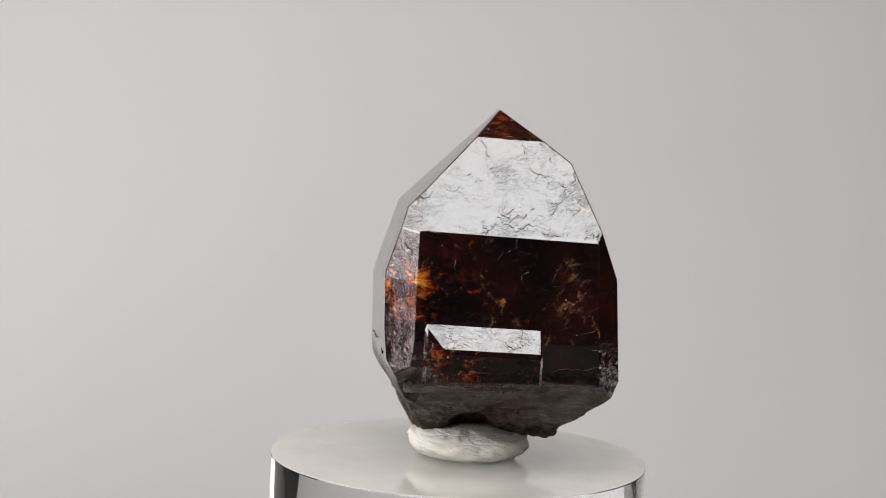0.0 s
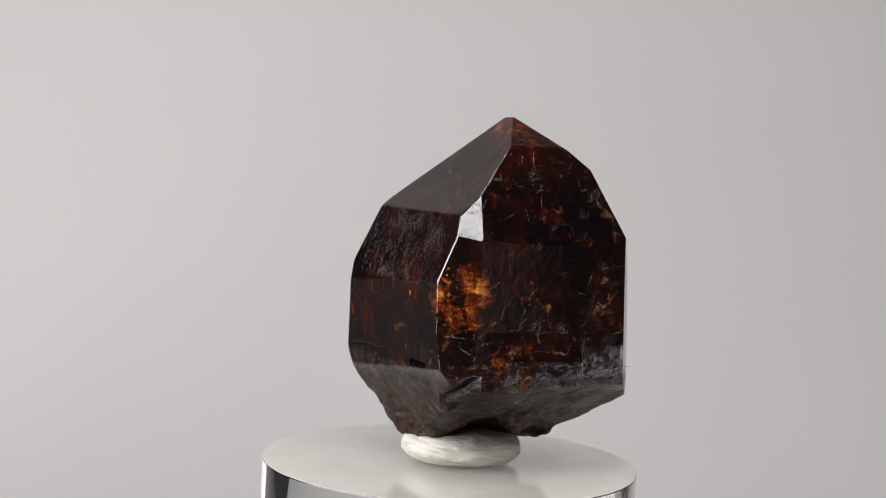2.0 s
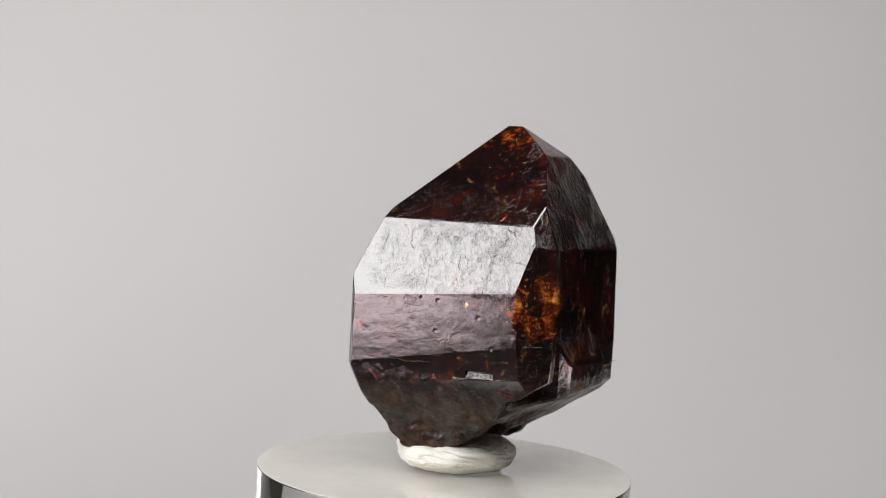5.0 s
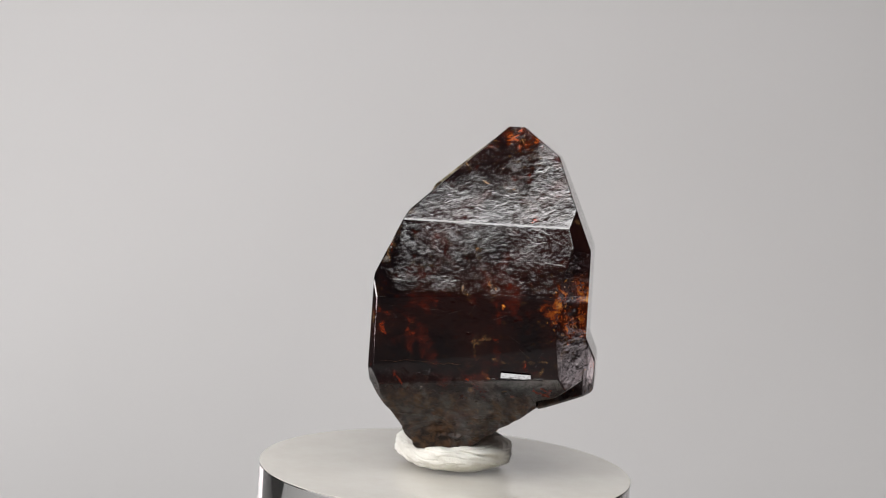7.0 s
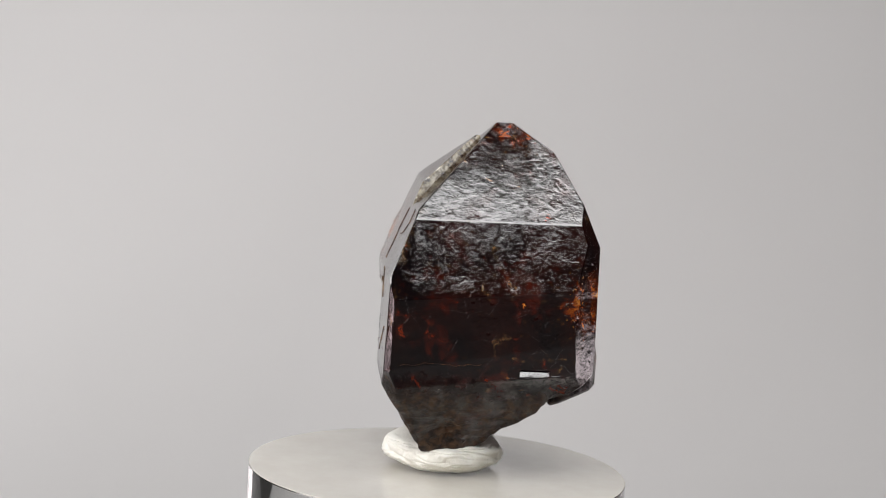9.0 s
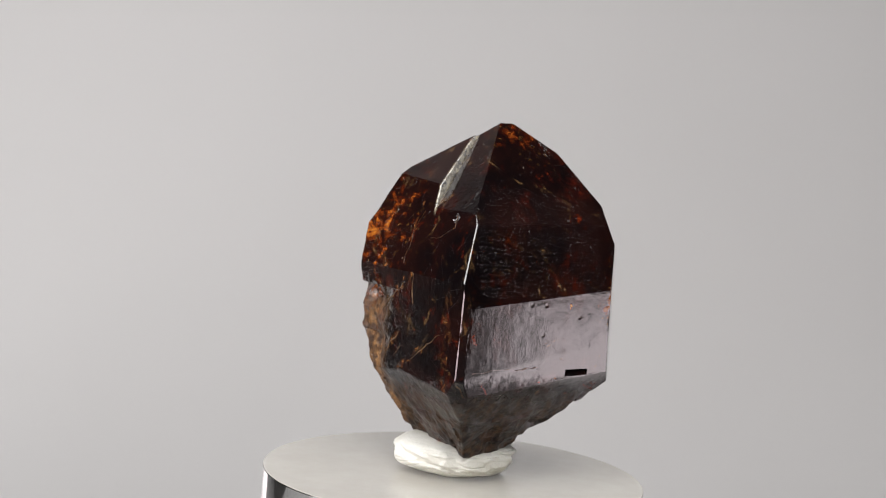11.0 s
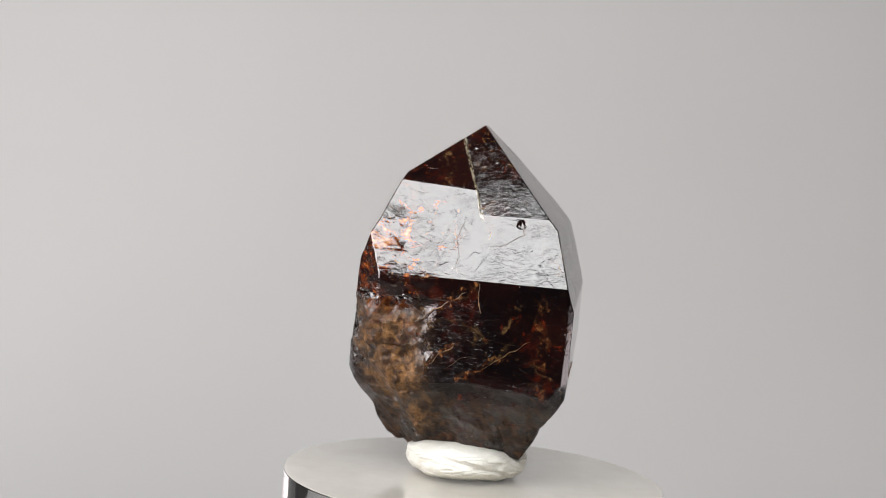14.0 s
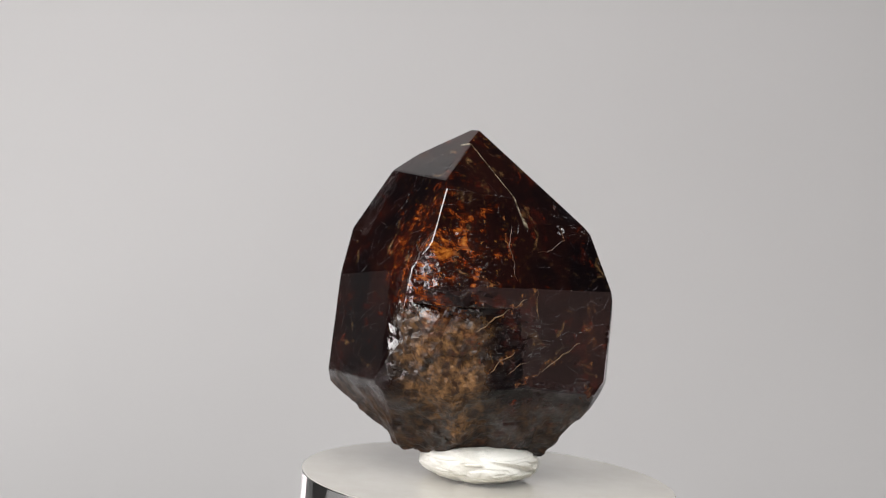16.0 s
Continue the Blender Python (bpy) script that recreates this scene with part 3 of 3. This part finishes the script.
def crystal():
    bm = joined(worn(convex(MAIN.values()), 0.07), [
        (worn(convex(HIGH), 0.07), "UNION"),
        (ball((-5.5, 1.2, -10.5), (2.7, 3.0, 2.5)), "DIFFERENCE"),
        (ball((-9.2, 9.1, 8.3), (0.55, 0.6, 0.6)), "DIFFERENCE"),
        (ball((0.0, 1.9, -10.6), (1.3, 2.2, 1.5)), "DIFFERENCE"),
        (ball((-10.4, -4.9, -7.8), (3.0, 3.5, 3.2)), "DIFFERENCE"),
        (convex([(186.4, 0, 15), (6.4, -24, -9.95), (6.4, 60, -8.88), (96.4, 0, 1.4), (-83.6, 0, 0.9)]), "DIFFERENCE"),
    ])
    finer(bm, 0.40)
    chip_edges(bm, 0.03)
    roughen(bm, 1.0)
    for v in bm.verts:
        v.co = (v.co - CENTRE) * MM
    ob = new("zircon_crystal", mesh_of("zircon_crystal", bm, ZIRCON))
    tagged(ob, "dark red-brown translucent zircon crystal with worn faces, standing on putty", "crystal")
    bm = finer(worn(convex(STEP), 0.2), 0.40)
    chip_edges(bm, 0.03)
    roughen(bm, 0.6)
    for v in bm.verts:
        v.co = (v.co - CENTRE) * MM
    part("growth_step", bm, ZIRCON, ob, "shelf-like growth step low on one face")
    tan, rust = "thin tan healed crack", "thin rusty healed crack"
    vein(ob, "broken_face", [(-5.7, 2.9), (-5.0, 2.3), (-3.3, 1.2), (-1.8, 0.1)], 0.16, SEAM, tan)
    vein(ob, "back_prism", [(-6.5, 3.6), (-6.8, 2.5), (-6.9, 1.2)], 0.17, SEAM, tan)
    vein(ob, "back_prism", [(-7.4, -2.7), (-8.6, -1.9), (-11.0, -0.5)], 0.12, SEAM, tan)
    vein(ob, "broken_face", [(-3.2, -2.9), (-4.1, -2.2), (-5.0, -1.3)], 0.15, SEAM, tan)
    vein(ob, "broken_face", [(-4.6, -3.0), (-5.4, -2.5), (-6.0, -2.0)], 0.10, SEAM, tan)
    vein(ob, "left_prism", [(9.2, -2.9), (6.0, -2.85), (3.0, -2.8)], 0.02, RUST, "faint growth line")
    vein(ob, "front_prism", [(0.2, -3.6), (2.5, -3.5), (4.6, -3.4)], 0.035, RUST, "faint growth line")
    vein(ob, "back_steep", [(-9.2, 8.3), (-9.4, 7.4), (-8.3, 6.6), (-6.9, 6.2)], 0.10, RUST, rust)
    vein(ob, "back_steep", [(-4.7, 8.2), (-4.5, 6.2), (-4.9, 4.2)], 0.08, RUST, rust)
    return ob


studio_board()
STAND, PUTTY, STONE = pedestal(), putty(), crystal()

# seconds; place of the pedestal's top in mm; two small leans and the turn in degrees
TURNS = [
    (0.0, 2.11, -2.38, 111.22, 0.19, -0.63, 0.0),
    (0.5, 1.66, -2.31, 111.18, 0.02, -0.58, 5.7),
    (1.0, 1.50, -2.29, 111.03, -0.01, -0.53, 12.3),
    (1.5, 1.52, -2.17, 110.87, 0.01, -0.39, 18.0),
    (2.0, 1.45, -2.30, 110.71, -0.13, -0.21, 24.4),
    (2.5, 1.37, -2.27, 110.57, -0.31, -0.18, 29.4),
    (3.0, 1.34, -2.19, 110.31, -0.32, -0.18, 34.3),
    (3.5, 1.30, -2.20, 110.28, -0.35, -0.05, 39.6),
    (4.0, 1.14, -2.38, 110.10, -0.50, -0.09, 45.3),
    (6.5, 1.06, -1.52, 110.03, 0.29, 0.29, 71.1),
    (7.0, 1.15, -1.39, 110.02, 0.35, 0.35, 75.1),
    (7.5, 1.19, -1.57, 109.96, 0.46, 0.40, 79.0),
    (8.0, 1.19, -2.20, 109.88, 0.70, 0.56, 84.2),
    (8.5, 0.83, -2.74, 110.09, 0.75, 0.55, 87.9),
    (9.0, 0.50, -3.25, 110.29, 0.62, 0.48, 92.5),
    (9.5, 0.68, -3.74, 110.32, 0.60, 0.78, 99.5),
    (12.0, 2.53, -4.72, 110.00, 0.34, 1.16, 134.6),
    (12.5, 2.85, -4.70, 109.86, 0.41, 1.14, 141.8),
    (13.0, 3.22, -4.69, 109.86, 0.21, 1.16, 150.1),
    (13.5, 3.36, -4.59, 109.99, -0.04, 1.12, 158.4),
    (14.0, 3.40, -4.31, 109.96, -0.19, 1.14, 166.9),
    (14.5, 3.75, -3.79, 109.77, -0.28, 1.27, 176.4),
    (15.0, 4.14, -3.34, 109.68, -0.59, 1.36, 185.6),
    (15.5, 4.47, -2.98, 109.58, -0.90, 1.41, 194.7),
    (16.0, 4.68, -2.60, 109.50, -1.05, 1.37, 203.7),
]


def motions():
    rows = [(t, Matrix.Translation((x * MM, y * MM, z * MM)) @ pose(0, 0, 0, a) @ pose(0, 0, 0, 0, b) @ pose(0, 0, 0, 0, 0, c))
            for t, x, y, z, a, b, c in TURNS]
    for thing in (STAND, PUTTY, STONE):
        walk(thing, rows)


motions()
